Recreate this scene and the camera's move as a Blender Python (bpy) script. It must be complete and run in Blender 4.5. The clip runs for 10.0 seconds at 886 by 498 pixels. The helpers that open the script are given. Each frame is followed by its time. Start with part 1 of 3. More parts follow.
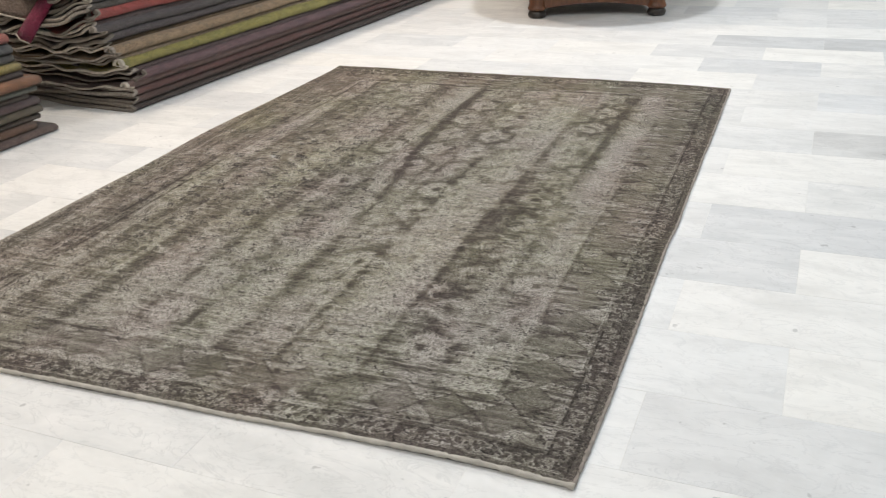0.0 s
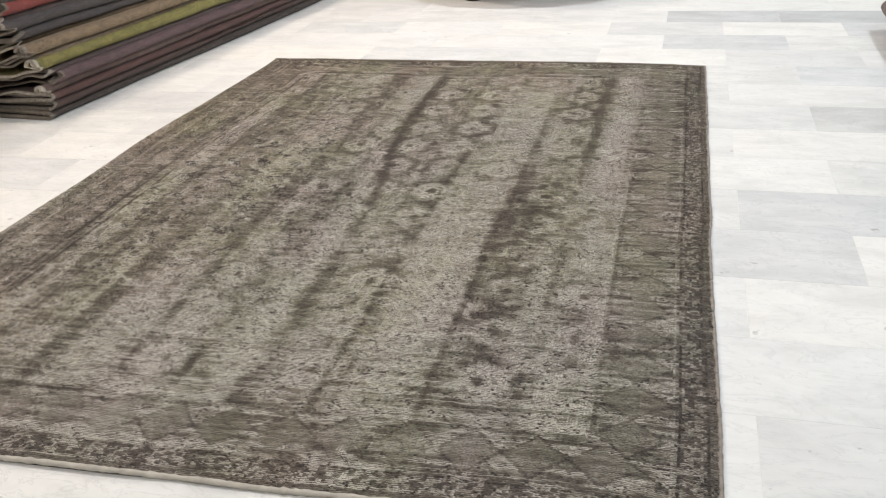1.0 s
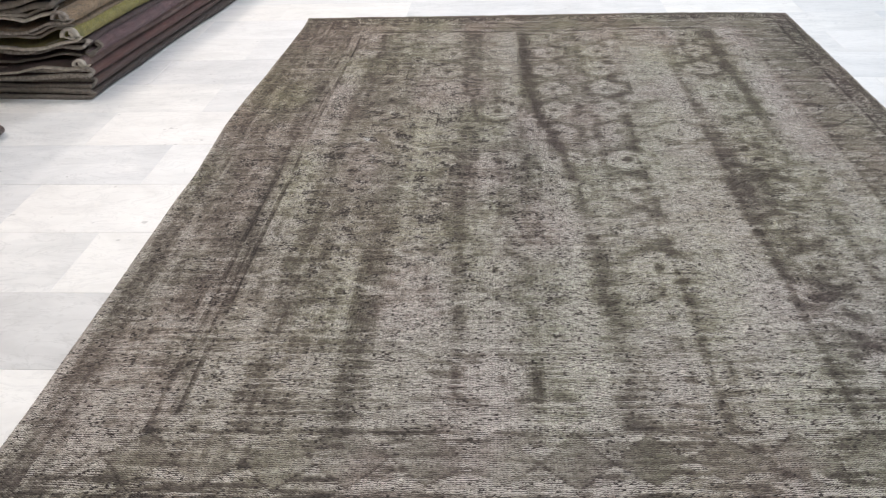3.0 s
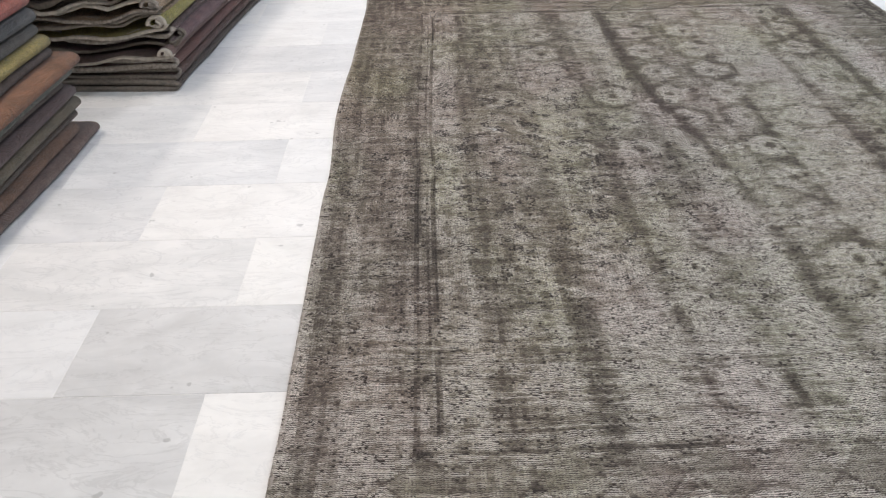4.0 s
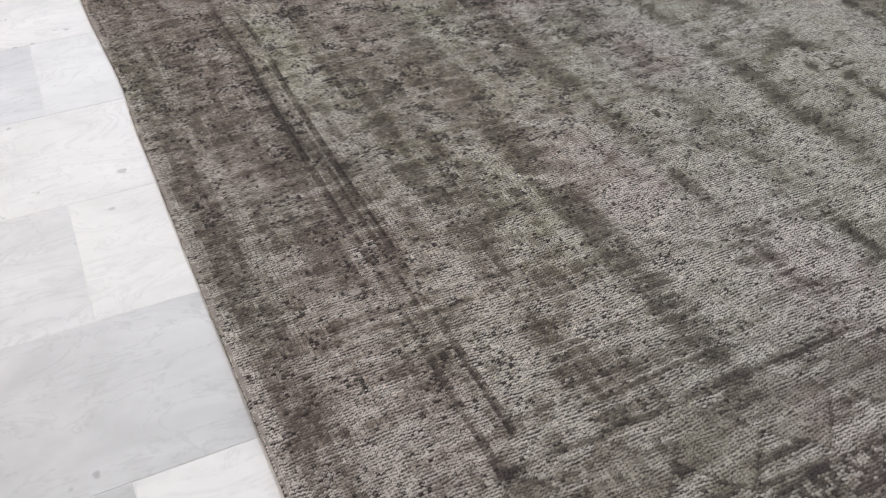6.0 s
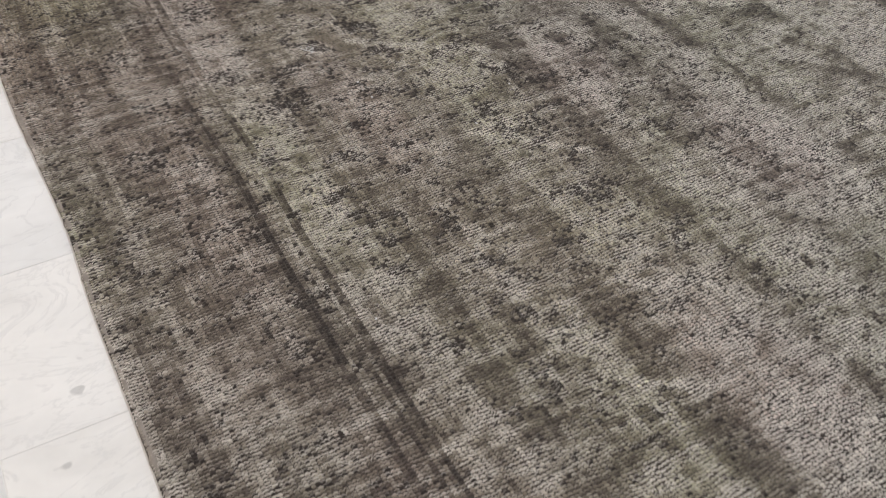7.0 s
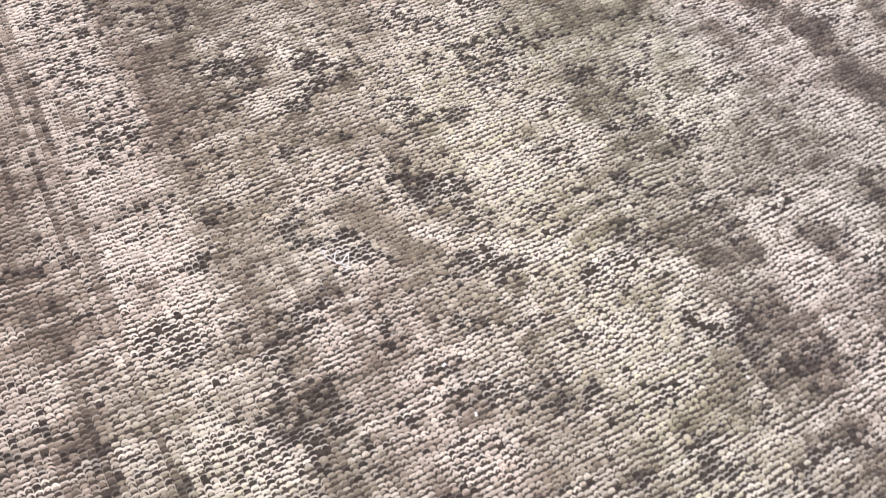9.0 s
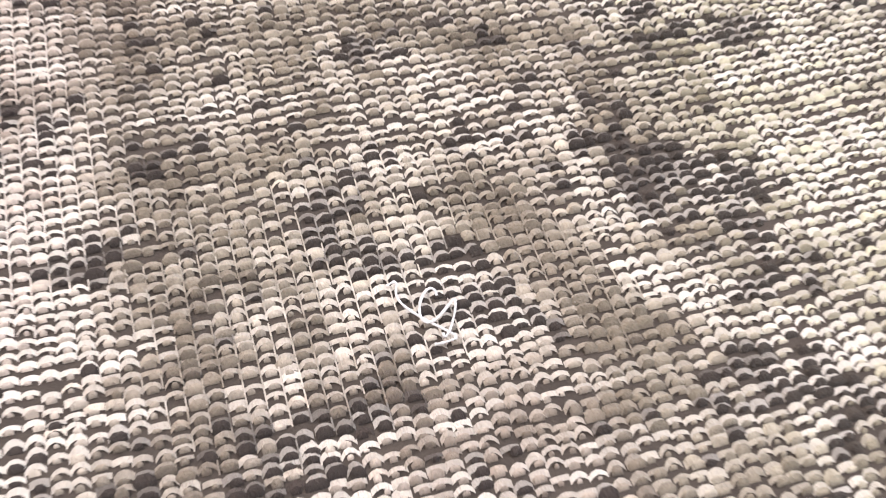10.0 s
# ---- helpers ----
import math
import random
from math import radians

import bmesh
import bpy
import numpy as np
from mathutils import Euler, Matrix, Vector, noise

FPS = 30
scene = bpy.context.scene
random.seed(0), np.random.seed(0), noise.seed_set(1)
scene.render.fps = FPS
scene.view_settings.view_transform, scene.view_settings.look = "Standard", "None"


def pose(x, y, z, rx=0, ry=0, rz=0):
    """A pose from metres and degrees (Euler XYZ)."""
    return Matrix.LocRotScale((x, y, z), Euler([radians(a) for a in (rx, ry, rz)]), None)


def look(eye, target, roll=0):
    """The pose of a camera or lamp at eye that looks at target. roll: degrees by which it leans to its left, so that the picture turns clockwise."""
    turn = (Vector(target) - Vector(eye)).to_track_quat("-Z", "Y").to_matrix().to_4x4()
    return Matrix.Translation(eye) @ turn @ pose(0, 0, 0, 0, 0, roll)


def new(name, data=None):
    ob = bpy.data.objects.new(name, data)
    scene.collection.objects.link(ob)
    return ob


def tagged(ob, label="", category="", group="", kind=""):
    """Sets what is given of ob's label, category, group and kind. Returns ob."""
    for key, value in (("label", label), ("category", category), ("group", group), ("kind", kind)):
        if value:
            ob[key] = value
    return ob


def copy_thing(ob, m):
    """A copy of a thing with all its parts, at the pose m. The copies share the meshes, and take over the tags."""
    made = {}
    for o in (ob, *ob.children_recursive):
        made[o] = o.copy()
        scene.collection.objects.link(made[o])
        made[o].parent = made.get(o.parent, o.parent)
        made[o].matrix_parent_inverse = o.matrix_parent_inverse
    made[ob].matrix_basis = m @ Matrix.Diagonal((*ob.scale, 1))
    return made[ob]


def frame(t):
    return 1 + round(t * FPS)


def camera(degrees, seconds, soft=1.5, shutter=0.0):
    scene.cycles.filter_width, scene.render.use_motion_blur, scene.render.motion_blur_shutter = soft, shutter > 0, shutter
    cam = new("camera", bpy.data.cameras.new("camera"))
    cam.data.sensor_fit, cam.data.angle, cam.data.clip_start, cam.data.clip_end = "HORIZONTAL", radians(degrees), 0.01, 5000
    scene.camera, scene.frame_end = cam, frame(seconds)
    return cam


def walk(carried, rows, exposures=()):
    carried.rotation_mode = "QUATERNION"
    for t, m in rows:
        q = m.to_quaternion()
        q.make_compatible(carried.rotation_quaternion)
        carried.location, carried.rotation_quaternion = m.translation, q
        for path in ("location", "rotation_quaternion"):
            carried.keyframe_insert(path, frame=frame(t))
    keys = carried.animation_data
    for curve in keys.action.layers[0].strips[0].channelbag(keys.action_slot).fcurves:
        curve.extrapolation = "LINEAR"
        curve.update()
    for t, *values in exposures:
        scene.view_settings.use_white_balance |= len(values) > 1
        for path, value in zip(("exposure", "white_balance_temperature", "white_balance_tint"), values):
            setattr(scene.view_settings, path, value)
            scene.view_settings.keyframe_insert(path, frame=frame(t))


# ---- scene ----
cam = camera(52.5, 10.0, soft=1.2, shutter=0.15)
PATH = [
    (0, (2.403, -1.314, 1.164), (1.697, 0.353, 0.313), -3.0),
    (0.5, (2.171, -1.175, 1.111), (1.61, 0.538, 0.244), -3.7),
    (1, (1.96, -1.11, 1.089), (1.481, 0.619, 0.206), -3.4),
    (1.5, (1.682, -1.138, 1.101), (1.323, 0.622, 0.221), -2.5),
    (2, (1.428, -1.083, 1.073), (1.169, 0.7, 0.204), -2.3),
    (2.5, (1.141, -0.989, 1.035), (0.957, 0.788, 0.135), -1.7),
    (3, (0.876, -0.962, 1.048), (0.743, 0.777, 0.07), -2.2),
    (3.2, (0.755, -0.963, 1.068), (0.653, 0.766, 0.069), -2.1),
    (4.3, (0.141, -0.823, 1.09), (0.248, 0.873, 0.034), -1.7),
    (4.5, (0.047, -0.788, 1.065), (0.262, 0.886, -0.008), -1.7),
    (5, (-0.134, -0.725, 1.027), (0.393, 0.817, -0.133), -0.1),
    (5.2, (-0.14, -0.671, 0.998), (0.432, 0.821, -0.204), 0.3),
    (6.3, (-0.052, -0.092, 0.893), (0.604, 1.215, -0.472), -0.4),
    (6.5, (-0.036, 0.035, 0.888), (0.64, 1.315, -0.492), -0.2),
    (7, (0.011, 0.314, 0.87), (0.706, 1.53, -0.558), 1.3),
    (7.5, (0.117, 0.662, 0.8), (0.76, 1.826, -0.694), 1.9),
    (8, (0.179, 0.93, 0.747), (0.803, 2.005, -0.82), 3.1),
    (8.5, (0.225, 1.145, 0.695), (0.897, 2.031, -0.968), 7.6),
    (9, (0.313, 1.221, 0.668), (0.909, 2.074, -1.039), 8.2),
    (9.5, (0.381, 1.357, 0.478), (0.768, 2.239, -1.274), 6.2),
    (10, (0.406, 1.449, 0.266), (0.824, 2.447, -1.417), 7.2),
]
EXPOSURES = [(0.0, 0.0, 6450, 9), (1.0, 0.03, 6550, 10), (1.5, 0.0, 6450, 11), (2.0, -0.05, 6250, 10), (2.5, 0.06, 6000, 10), (3.0, 0.06, 6050, 11), (4.3, -0.05, 5900, 11), (5.0, -0.05, 5650, 11), (6.5, -0.27, 6050, 11), (7.5, -0.32, 6200, 12), (8.0, 0.42, 6150, 16), (8.5, 0.40, 6150, 17), (9.0, 0.62, 6150, 17), (10.0, 0.72, 6150, 17)]
walk(cam, [(t, look(eye, target, roll)) for t, eye, target, roll in PATH], EXPOSURES)

# ---- light: a showroom lit by rows of ceiling panels ----
FLOOR = -0.008
CEIL = 3.1
world = bpy.data.worlds.new("showroom_air")
scene.world = world
world.use_nodes = True
world.node_tree.nodes["Background"].inputs["Color"].default_value = (1.0, 0.97, 0.93, 1)
world.node_tree.nodes["Background"].inputs["Strength"].default_value = 0.08

PANELS = [(-1.0, -1.6), (-1.0, 1.4), (-1.0, 4.4), (1.2, -1.6), (1.2, 1.4), (1.2, 4.4), (3.9, -1.6), (3.9, 1.4), (3.9, 4.4)]
LAMP_W = 33.0


def ceiling_lamp(x, y, watts, colour):
    data = bpy.data.lights.new("ceiling_lamp_light", "AREA")
    data.shape, data.size, data.energy, data.color = "DISK", 0.30, watts, colour
    ob = new("ceiling_lamp_light", data)
    ob.matrix_world = pose(x, y, CEIL - 0.06)
    return ob


for lx, ly in PANELS:
    warm = (1.0, 0.85, 0.69) if lx < 0 else (0.98, 0.985, 1.0) if lx < 3 else (0.86, 0.95, 1.0)
    ceiling_lamp(lx, ly, LAMP_W * (0.5 if ly < 0 else 1.30 if ly > 3 else 0.92) * (1.3 if lx < 0 else 0.9 if lx > 3 else 1.0), warm)


# ---- materials ----
def shader(name, rough=0.8, metal=0.0):
    m = bpy.data.materials.new(name)
    m.use_nodes = True
    nt = m.node_tree
    b = nt.nodes["Principled BSDF"]
    b.inputs["Roughness"].default_value = rough
    b.inputs["Metallic"].default_value = metal
    return m, nt, b


def node(nt, kind, **inputs):
    n = nt.nodes.new(kind)
    for k, v in inputs.items():
        n.inputs[k.replace("_", " ")].default_value = v
    return n


def coords(nt, scale=(1, 1, 1), which="Object"):
    tc = nt.nodes.new("ShaderNodeTexCoord")
    mp = nt.nodes.new("ShaderNodeMapping")
    mp.inputs["Scale"].default_value = scale
    nt.links.new(tc.outputs[which], mp.inputs["Vector"])
    return mp.outputs["Vector"]


def noise_of(nt, vec, scale, detail=4.0, rough=0.55, distortion=0.0):
    n = node(nt, "ShaderNodeTexNoise", Scale=scale, Detail=detail, Roughness=rough, Distortion=distortion)
    nt.links.new(vec, n.inputs["Vector"])
    return n.outputs["Fac"]


def ramp(nt, fac, stops):
    r = nt.nodes.new("ShaderNodeValToRGB")
    els = r.color_ramp.elements
    while len(els) < len(stops):
        els.new(0.5)
    for e, (p, c) in zip(els, stops):
        e.position, e.color = p, (*c, 1)
    nt.links.new(fac, r.inputs["Fac"])
    return r.outputs["Color"]


def mix(nt, fac, a, b, how="MIX"):
    n = nt.nodes.new("ShaderNodeMix")
    n.data_type, n.blend_type = "RGBA", how
    for sock, v in ((n.inputs[0], fac), (n.inputs[6], a), (n.inputs[7], b)):
        if isinstance(v, (int, float)):
            sock.default_value = v
        elif isinstance(v, tuple):
            sock.default_value = (*v, 1)
        else:
            nt.links.new(v, sock)
    return n.outputs[2]


def bump(nt, b, height, strength, dist=0.002):
    n = node(nt, "ShaderNodeBump", Strength=strength, Distance=dist)
    nt.links.new(height, n.inputs["Height"])
    nt.links.new(n.outputs["Normal"], b.inputs["Normal"])


def marble(name, low, mid, high, vein):
    m, nt, b = shader(name, 0.3)
    info = nt.nodes.new("ShaderNodeObjectInfo")
    add = nt.nodes.new("ShaderNodeVectorMath")
    add.operation = "MULTIPLY_ADD"
    comb = nt.nodes.new("ShaderNodeCombineXYZ")
    for k in range(3):
        nt.links.new(info.outputs["Random"], comb.inputs[k])
    tc = nt.nodes.new("ShaderNodeTexCoord")
    nt.links.new(comb.outputs[0], add.inputs[0])
    add.inputs[1].default_value = (37, 53, 71)
    nt.links.new(tc.outputs["Object"], add.inputs[2])
    vec = add.outputs[0]
    st = nt.nodes.new("ShaderNodeMapping")
    st.inputs["Scale"].default_value = (1.0, 2.4, 1.0)
    st.inputs["Rotation"].default_value = (0, 0, 0.2)
    nt.links.new(vec, st.inputs["Vector"])
    big = noise_of(nt, st.outputs[0], 4.2, 4, 0.6, 0.5)
    col = ramp(nt, big, [(0.3, low), (0.5, mid), (0.68, high)])
    fine = noise_of(nt, vec, 38, 4, 0.65)
    col = mix(nt, 0.12, col, ramp(nt, fine, [(0.3, tuple(v * 0.85 for v in low)), (0.65, high)]))
    vn = noise_of(nt, st.outputs[0], 5.5, 6, 0.62, 1.6)
    dist = nt.nodes.new("ShaderNodeMath")
    dist.operation = "SUBTRACT"
    dist.inputs[1].default_value = 0.5
    nt.links.new(vn, dist.inputs[0])
    ab = nt.nodes.new("ShaderNodeMath")
    ab.operation = "ABSOLUTE"
    nt.links.new(dist.outputs[0], ab.inputs[0])
    line = ramp(nt, ab.outputs[0], [(0.0, (0.42, 0.42, 0.42)), (0.022, (0, 0, 0))])
    col = mix(nt, line, col, vein)
    spots = noise_of(nt, vec, 23, 2, 0.5)
    pit = ramp(nt, spots, [(0.725, (0, 0, 0)), (0.76, (0.55, 0.55, 0.55))])
    col = mix(nt, pit, col, tuple(v * 0.62 for v in vein))
    # tone of each slab
    tone = ramp(nt, info.outputs["Random"], [(0.0, (0.87, 0.88, 0.90)), (0.3, (0.97, 0.97, 0.975)), (0.6, (1.0, 0.995, 0.985)), (1.0, (0.93, 0.945, 0.97))])
    col = mix(nt, 1.0, col, tone, "MULTIPLY")
    nt.links.new(col, b.inputs["Base Color"])
    rg = ramp(nt, fine, [(0.3, (0.44, 0.44, 0.44)), (0.7, (0.58, 0.58, 0.58))])
    nt.links.new(rg, b.inputs["Roughness"])
    bump(nt, b, fine, 0.05, 0.001)
    return m


MARBLE = [
    marble("white_marble", (0.70, 0.70, 0.695), (0.79, 0.79, 0.785), (0.84, 0.838, 0.83), (0.6, 0.605, 0.61)),
    marble("veined_marble", (0.63, 0.64, 0.645), (0.72, 0.725, 0.73), (0.80, 0.80, 0.80), (0.50, 0.51, 0.52)),
    marble("grey_marble", (0.52, 0.525, 0.53), (0.61, 0.615, 0.62), (0.69, 0.695, 0.70), (0.43, 0.435, 0.44)),
]


def plain(name, colour, rough=0.85, scale=6.0, spread=0.12, relief=0.1):
    m, nt, b = shader(name, rough)
    vec = coords(nt)
    a = noise_of(nt, vec, scale, 4)
    c = ramp(nt, a, [(0.3, tuple(v * (1 - spread) for v in colour)), (0.7, tuple(min(1, v * (1 + spread)) for v in colour))])
    f = noise_of(nt, vec, scale * 30, 3)
    c = mix(nt, 0.3, c, ramp(nt, f, [(0.3, tuple(v * (1 - spread) for v in colour)), (0.7, tuple(min(1, v * (1 + spread)) for v in colour))]))
    nt.links.new(c, b.inputs["Base Color"])
    bump(nt, b, f, relief, 0.002)
    return m


GROUT = plain("grout", (0.76, 0.755, 0.745), 0.9, 8, 0.15)
WALL = plain("wall_paint", (0.76, 0.75, 0.72), 0.8, 1.5, 0.03, 0.04)
CEILING = plain("ceiling_paint", (0.8, 0.8, 0.79), 0.85, 1.5, 0.02, 0.03)


def wool(name, colour, second=None, fleck=0.8):
    """Pile of a folded rug: mottled colour, woven rows, fuzzy relief, painted shade between knots."""
    second = second or tuple(v * 0.55 for v in colour)
    m, nt, b = shader(name, 0.95)
    vec = coords(nt)
    info = nt.nodes.new("ShaderNodeObjectInfo")
    colour = (colour[0] * 1.18, colour[1] * 0.94, colour[2] * 0.85)
    colour = tuple(v * 1.25 for v in colour)
    a = noise_of(nt, vec, 20, 4, 0.7, 0.4)
    c = ramp(nt, a, [(0.32, second), (0.52, colour), (0.75, tuple(min(1, v * 1.25 + 0.01) for v in colour))])
    p = noise_of(nt, coords(nt, (60, 26, 60)), 1.0, 3, 0.6)
    dark = tuple(v * 0.4 for v in colour)
    c = mix(nt, ramp(nt, p, [(0.5, (0, 0, 0)), (0.66, (fleck, fleck, fleck))]), c, dark)
    q = noise_of(nt, coords(nt, (34, 15, 34)), 1.0, 4, 0.7, 0.6)
    c = mix(nt, ramp(nt, q, [(0.54, (0, 0, 0)), (0.68, (0.55, 0.55, 0.55))]), c, tuple(min(1, v * 1.25 + 0.05) for v in colour))
    f = noise_of(nt, vec, 330, 2, 0.6)
    c = mix(nt, 0.45, c, mix(nt, f, tuple(v * 0.35 for v in colour), tuple(min(1, v * 1.5 + 0.02) for v in colour)))
    nt.links.new(c, b.inputs["Base Color"])
    b.inputs["Sheen Weight"].default_value = 0.15
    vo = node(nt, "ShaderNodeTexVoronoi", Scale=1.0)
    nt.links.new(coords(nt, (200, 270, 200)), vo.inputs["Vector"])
    # hollows of the relief are darkened in the colour too, as crevice shade
    knot_shade = ramp(nt, vo.outputs["Distance"], [(0.15, (1, 1, 1)), (0.75, (0.30, 0.30, 0.30))])
    c = mix(nt, 0.75, c, knot_shade, "MULTIPLY")
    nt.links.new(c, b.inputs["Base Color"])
    inv = nt.nodes.new("ShaderNodeMath")
    inv.operation = "SUBTRACT"
    inv.inputs[0].default_value = 1.0
    nt.links.new(vo.outputs["Distance"], inv.inputs[1])
    bump(nt, b, inv.outputs[0], 0.9, 0.006)
    return m


# ---- mesh helpers ----
def mesh_of(name, verts, faces, material, smooth=True):
    me = bpy.data.meshes.new(name)
    me.from_pydata(verts, [], faces)
    me.materials.append(material)
    if smooth:
        me.polygons.foreach_set("use_smooth", [True] * len(me.polygons))
    me.update()
    return me


def part(name, data, parent=None, label="", kind=""):
    ob = new(name, data)
    if parent is not None:
        ob.parent = parent
    if label or kind:
        tagged(ob, label=label, kind=kind)
    return ob


def box_mesh(name, x0, y0, z0, x1, y1, z1, material, bevel=0.0):
    bm = bmesh.new()
    bmesh.ops.create_cube(bm, size=1)
    for v in bm.verts:
        v.co = Vector(((x0 + x1) / 2 + v.co.x * (x1 - x0), (y0 + y1) / 2 + v.co.y * (y1 - y0), (z0 + z1) / 2 + v.co.z * (z1 - z0)))
    if bevel:
        bmesh.ops.bevel(bm, geom=list(bm.edges), offset=bevel, segments=2, affect="EDGES")
    me = bpy.data.meshes.new(name)
    bm.to_mesh(me)
    bm.free()
    me.materials.append(material)
    return me


def lathe(name, profile, material, steps=28):
    """Solid of revolution round z from (radius, z) pairs, from the bottom up."""
    verts, faces = [], []
    for r, z in profile:
        for k in range(steps):
            a = 2 * math.pi * k / steps
            verts.append((r * math.cos(a), r * math.sin(a), z))
    for j in range(len(profile) - 1):
        for k in range(steps):
            k2 = (k + 1) % steps
            faces.append((j * steps + k, j * steps + k2, (j + 1) * steps + k2, (j + 1) * steps + k))
    faces.append(tuple(reversed(range(steps))))
    faces.append(tuple((len(profile) - 1) * steps + k for k in range(steps)))
    return mesh_of(name, verts, faces, material)


TABLES = {}


def lattice_noise(u, v, seed):
    """Smooth value noise in -1..1 on arrays u, v."""
    if seed not in TABLES:
        TABLES[seed] = np.random.RandomState(seed).uniform(-1, 1, (256, 256))
    table = TABLES[seed]
    iu, iv = np.floor(u).astype(int), np.floor(v).astype(int)
    fu, fv = u - iu, v - iv
    fu, fv = fu * fu * (3 - 2 * fu), fv * fv * (3 - 2 * fv)
    a, b = table[iu % 256, iv % 256], table[(iu + 1) % 256, iv % 256]
    c, d = table[iu % 256, (iv + 1) % 256], table[(iu + 1) % 256, (iv + 1) % 256]
    return (a * (1 - fu) + b * fu) * (1 - fv) + (c * (1 - fu) + d * fu) * fv


def fbm(u, v, seed, octaves=3):
    total, amp = 0.0, 1.0
    for k in range(octaves):
        total = total + amp * lattice_noise(u * 2**k + 17.3 * k, v * 2**k + 9.1 * k, seed + k)
        amp *= 0.5
    return total


# ---- room shell ----
X0, X1, Y0, Y1 = -3.6, 6.0, -4.2, 8.4
wall_t = 0.2
for nm, b in (("wall_west", (X0 - wall_t, Y0, FLOOR - 0.1, X0, Y1, CEIL)), ("wall_east", (X1, Y0, FLOOR - 0.1, X1 + wall_t, Y1, CEIL)),
              ("wall_south", (X0 - wall_t, Y0 - wall_t, FLOOR - 0.1, X1 + wall_t, Y0, CEIL)), ("wall_north", (X0 - wall_t, Y1, FLOOR - 0.1, X1 + wall_t, Y1 + wall_t, CEIL))):
    tagged(part(nm, box_mesh(nm, *b, WALL)), "plain off-white painted showroom wall", "wall", kind="structure")
tagged(part("ceiling", box_mesh("ceiling", X0 - wall_t, Y0 - wall_t, CEIL + 0.003, X1 + wall_t, Y1 + wall_t, CEIL + 0.2, CEILING)), "plain white flat showroom ceiling", "ceiling", kind="structure")

LAMP_BODY = plain("lamp_enamel", (0.8, 0.8, 0.8), 0.5, 3, 0.03, 0.02)
lamp_glow, _nt, _b = shader("lamp_diffuser", 0.4)
_b.inputs["Base Color"].default_value = (0.85, 0.85, 0.85, 1)
_b.inputs["Emission Color"].default_value = (1, 0.98, 0.95, 1)
_b.inputs["Emission Strength"].default_value = 3.0
lamp_frame = lathe("downlight_frame", [(0.14, -0.040), (0.18, -0.045), (0.19, -0.03), (0.19, 0.0)], LAMP_BODY, 32)
lamp_face = lathe("downlight_face", [(0.12, -0.050), (0.15, -0.048), (0.15, -0.046)], lamp_glow, 32)
lamp0 = None
for lx, ly in PANELS:
    if lamp0 is None:
        lamp0 = tagged(new("ceiling_light"), "white round flat downlight on the ceiling", "ceiling light", "ceiling lights")
        part("frame", lamp_frame, lamp0)
        part("diffuser", lamp_face, lamp0, "glowing white diffuser")
        lamp0.matrix_world = pose(lx, ly, CEIL)
    else:
        copy_thing(lamp0, pose(lx, ly, CEIL))

# ---- the carpet: every knot is a small tuft of its own colour, crevice shade painted in ----
RW, RL = 2.085, 2.97
PX, PY = 0.0059, 0.0046


def carpet_bend(x, y):
    """Uneven outline and gentle waves of a carpet lying on stone."""
    ex = 0.007 * lattice_noise(y * 1.9 + 3, 0 * y + 0.5, 41) + 0.003 * lattice_noise(y * 6, 0 * y + 5.5, 42)
    ey = 0.012 * lattice_noise(x * 2.2 + 1, 0 * x + 2.5, 43) + 0.005 * lattice_noise(x * 7, 0 * x + 8.5, 44)
    z = 0.0022 * fbm(x * 2.2, y * 2.2, 45, 2) + 0.0013 * lattice_noise(x * 11, y * 2.5, 46) - 0.0005
    ex = ex - (0.016 * np.exp(-(((y - 1.75) / 0.32) ** 2)) - 0.012 * np.exp(-(((y - 2.8) / 0.3) ** 2))) * np.clip(1 - x / 0.6, 0, 1)
    q = np.clip(x / RW, 0, 1)
    south = 0.034 * np.clip((q - 0.22) / 0.3, 0, 1) + 0.008 * np.sin(9 * q)
    north = 0.040 - 0.018 * q - 0.036 * q ** 4
    back = np.clip(y / RL, 0, 1)
    ey = ey * 0.6 * np.abs(2 * back - 1) + south * (1 - back) ** 3 + north * back ** 3
    return x + ex * (0.4 + 0.6 * np.abs(2 * x / RW - 1)), y + ey, z


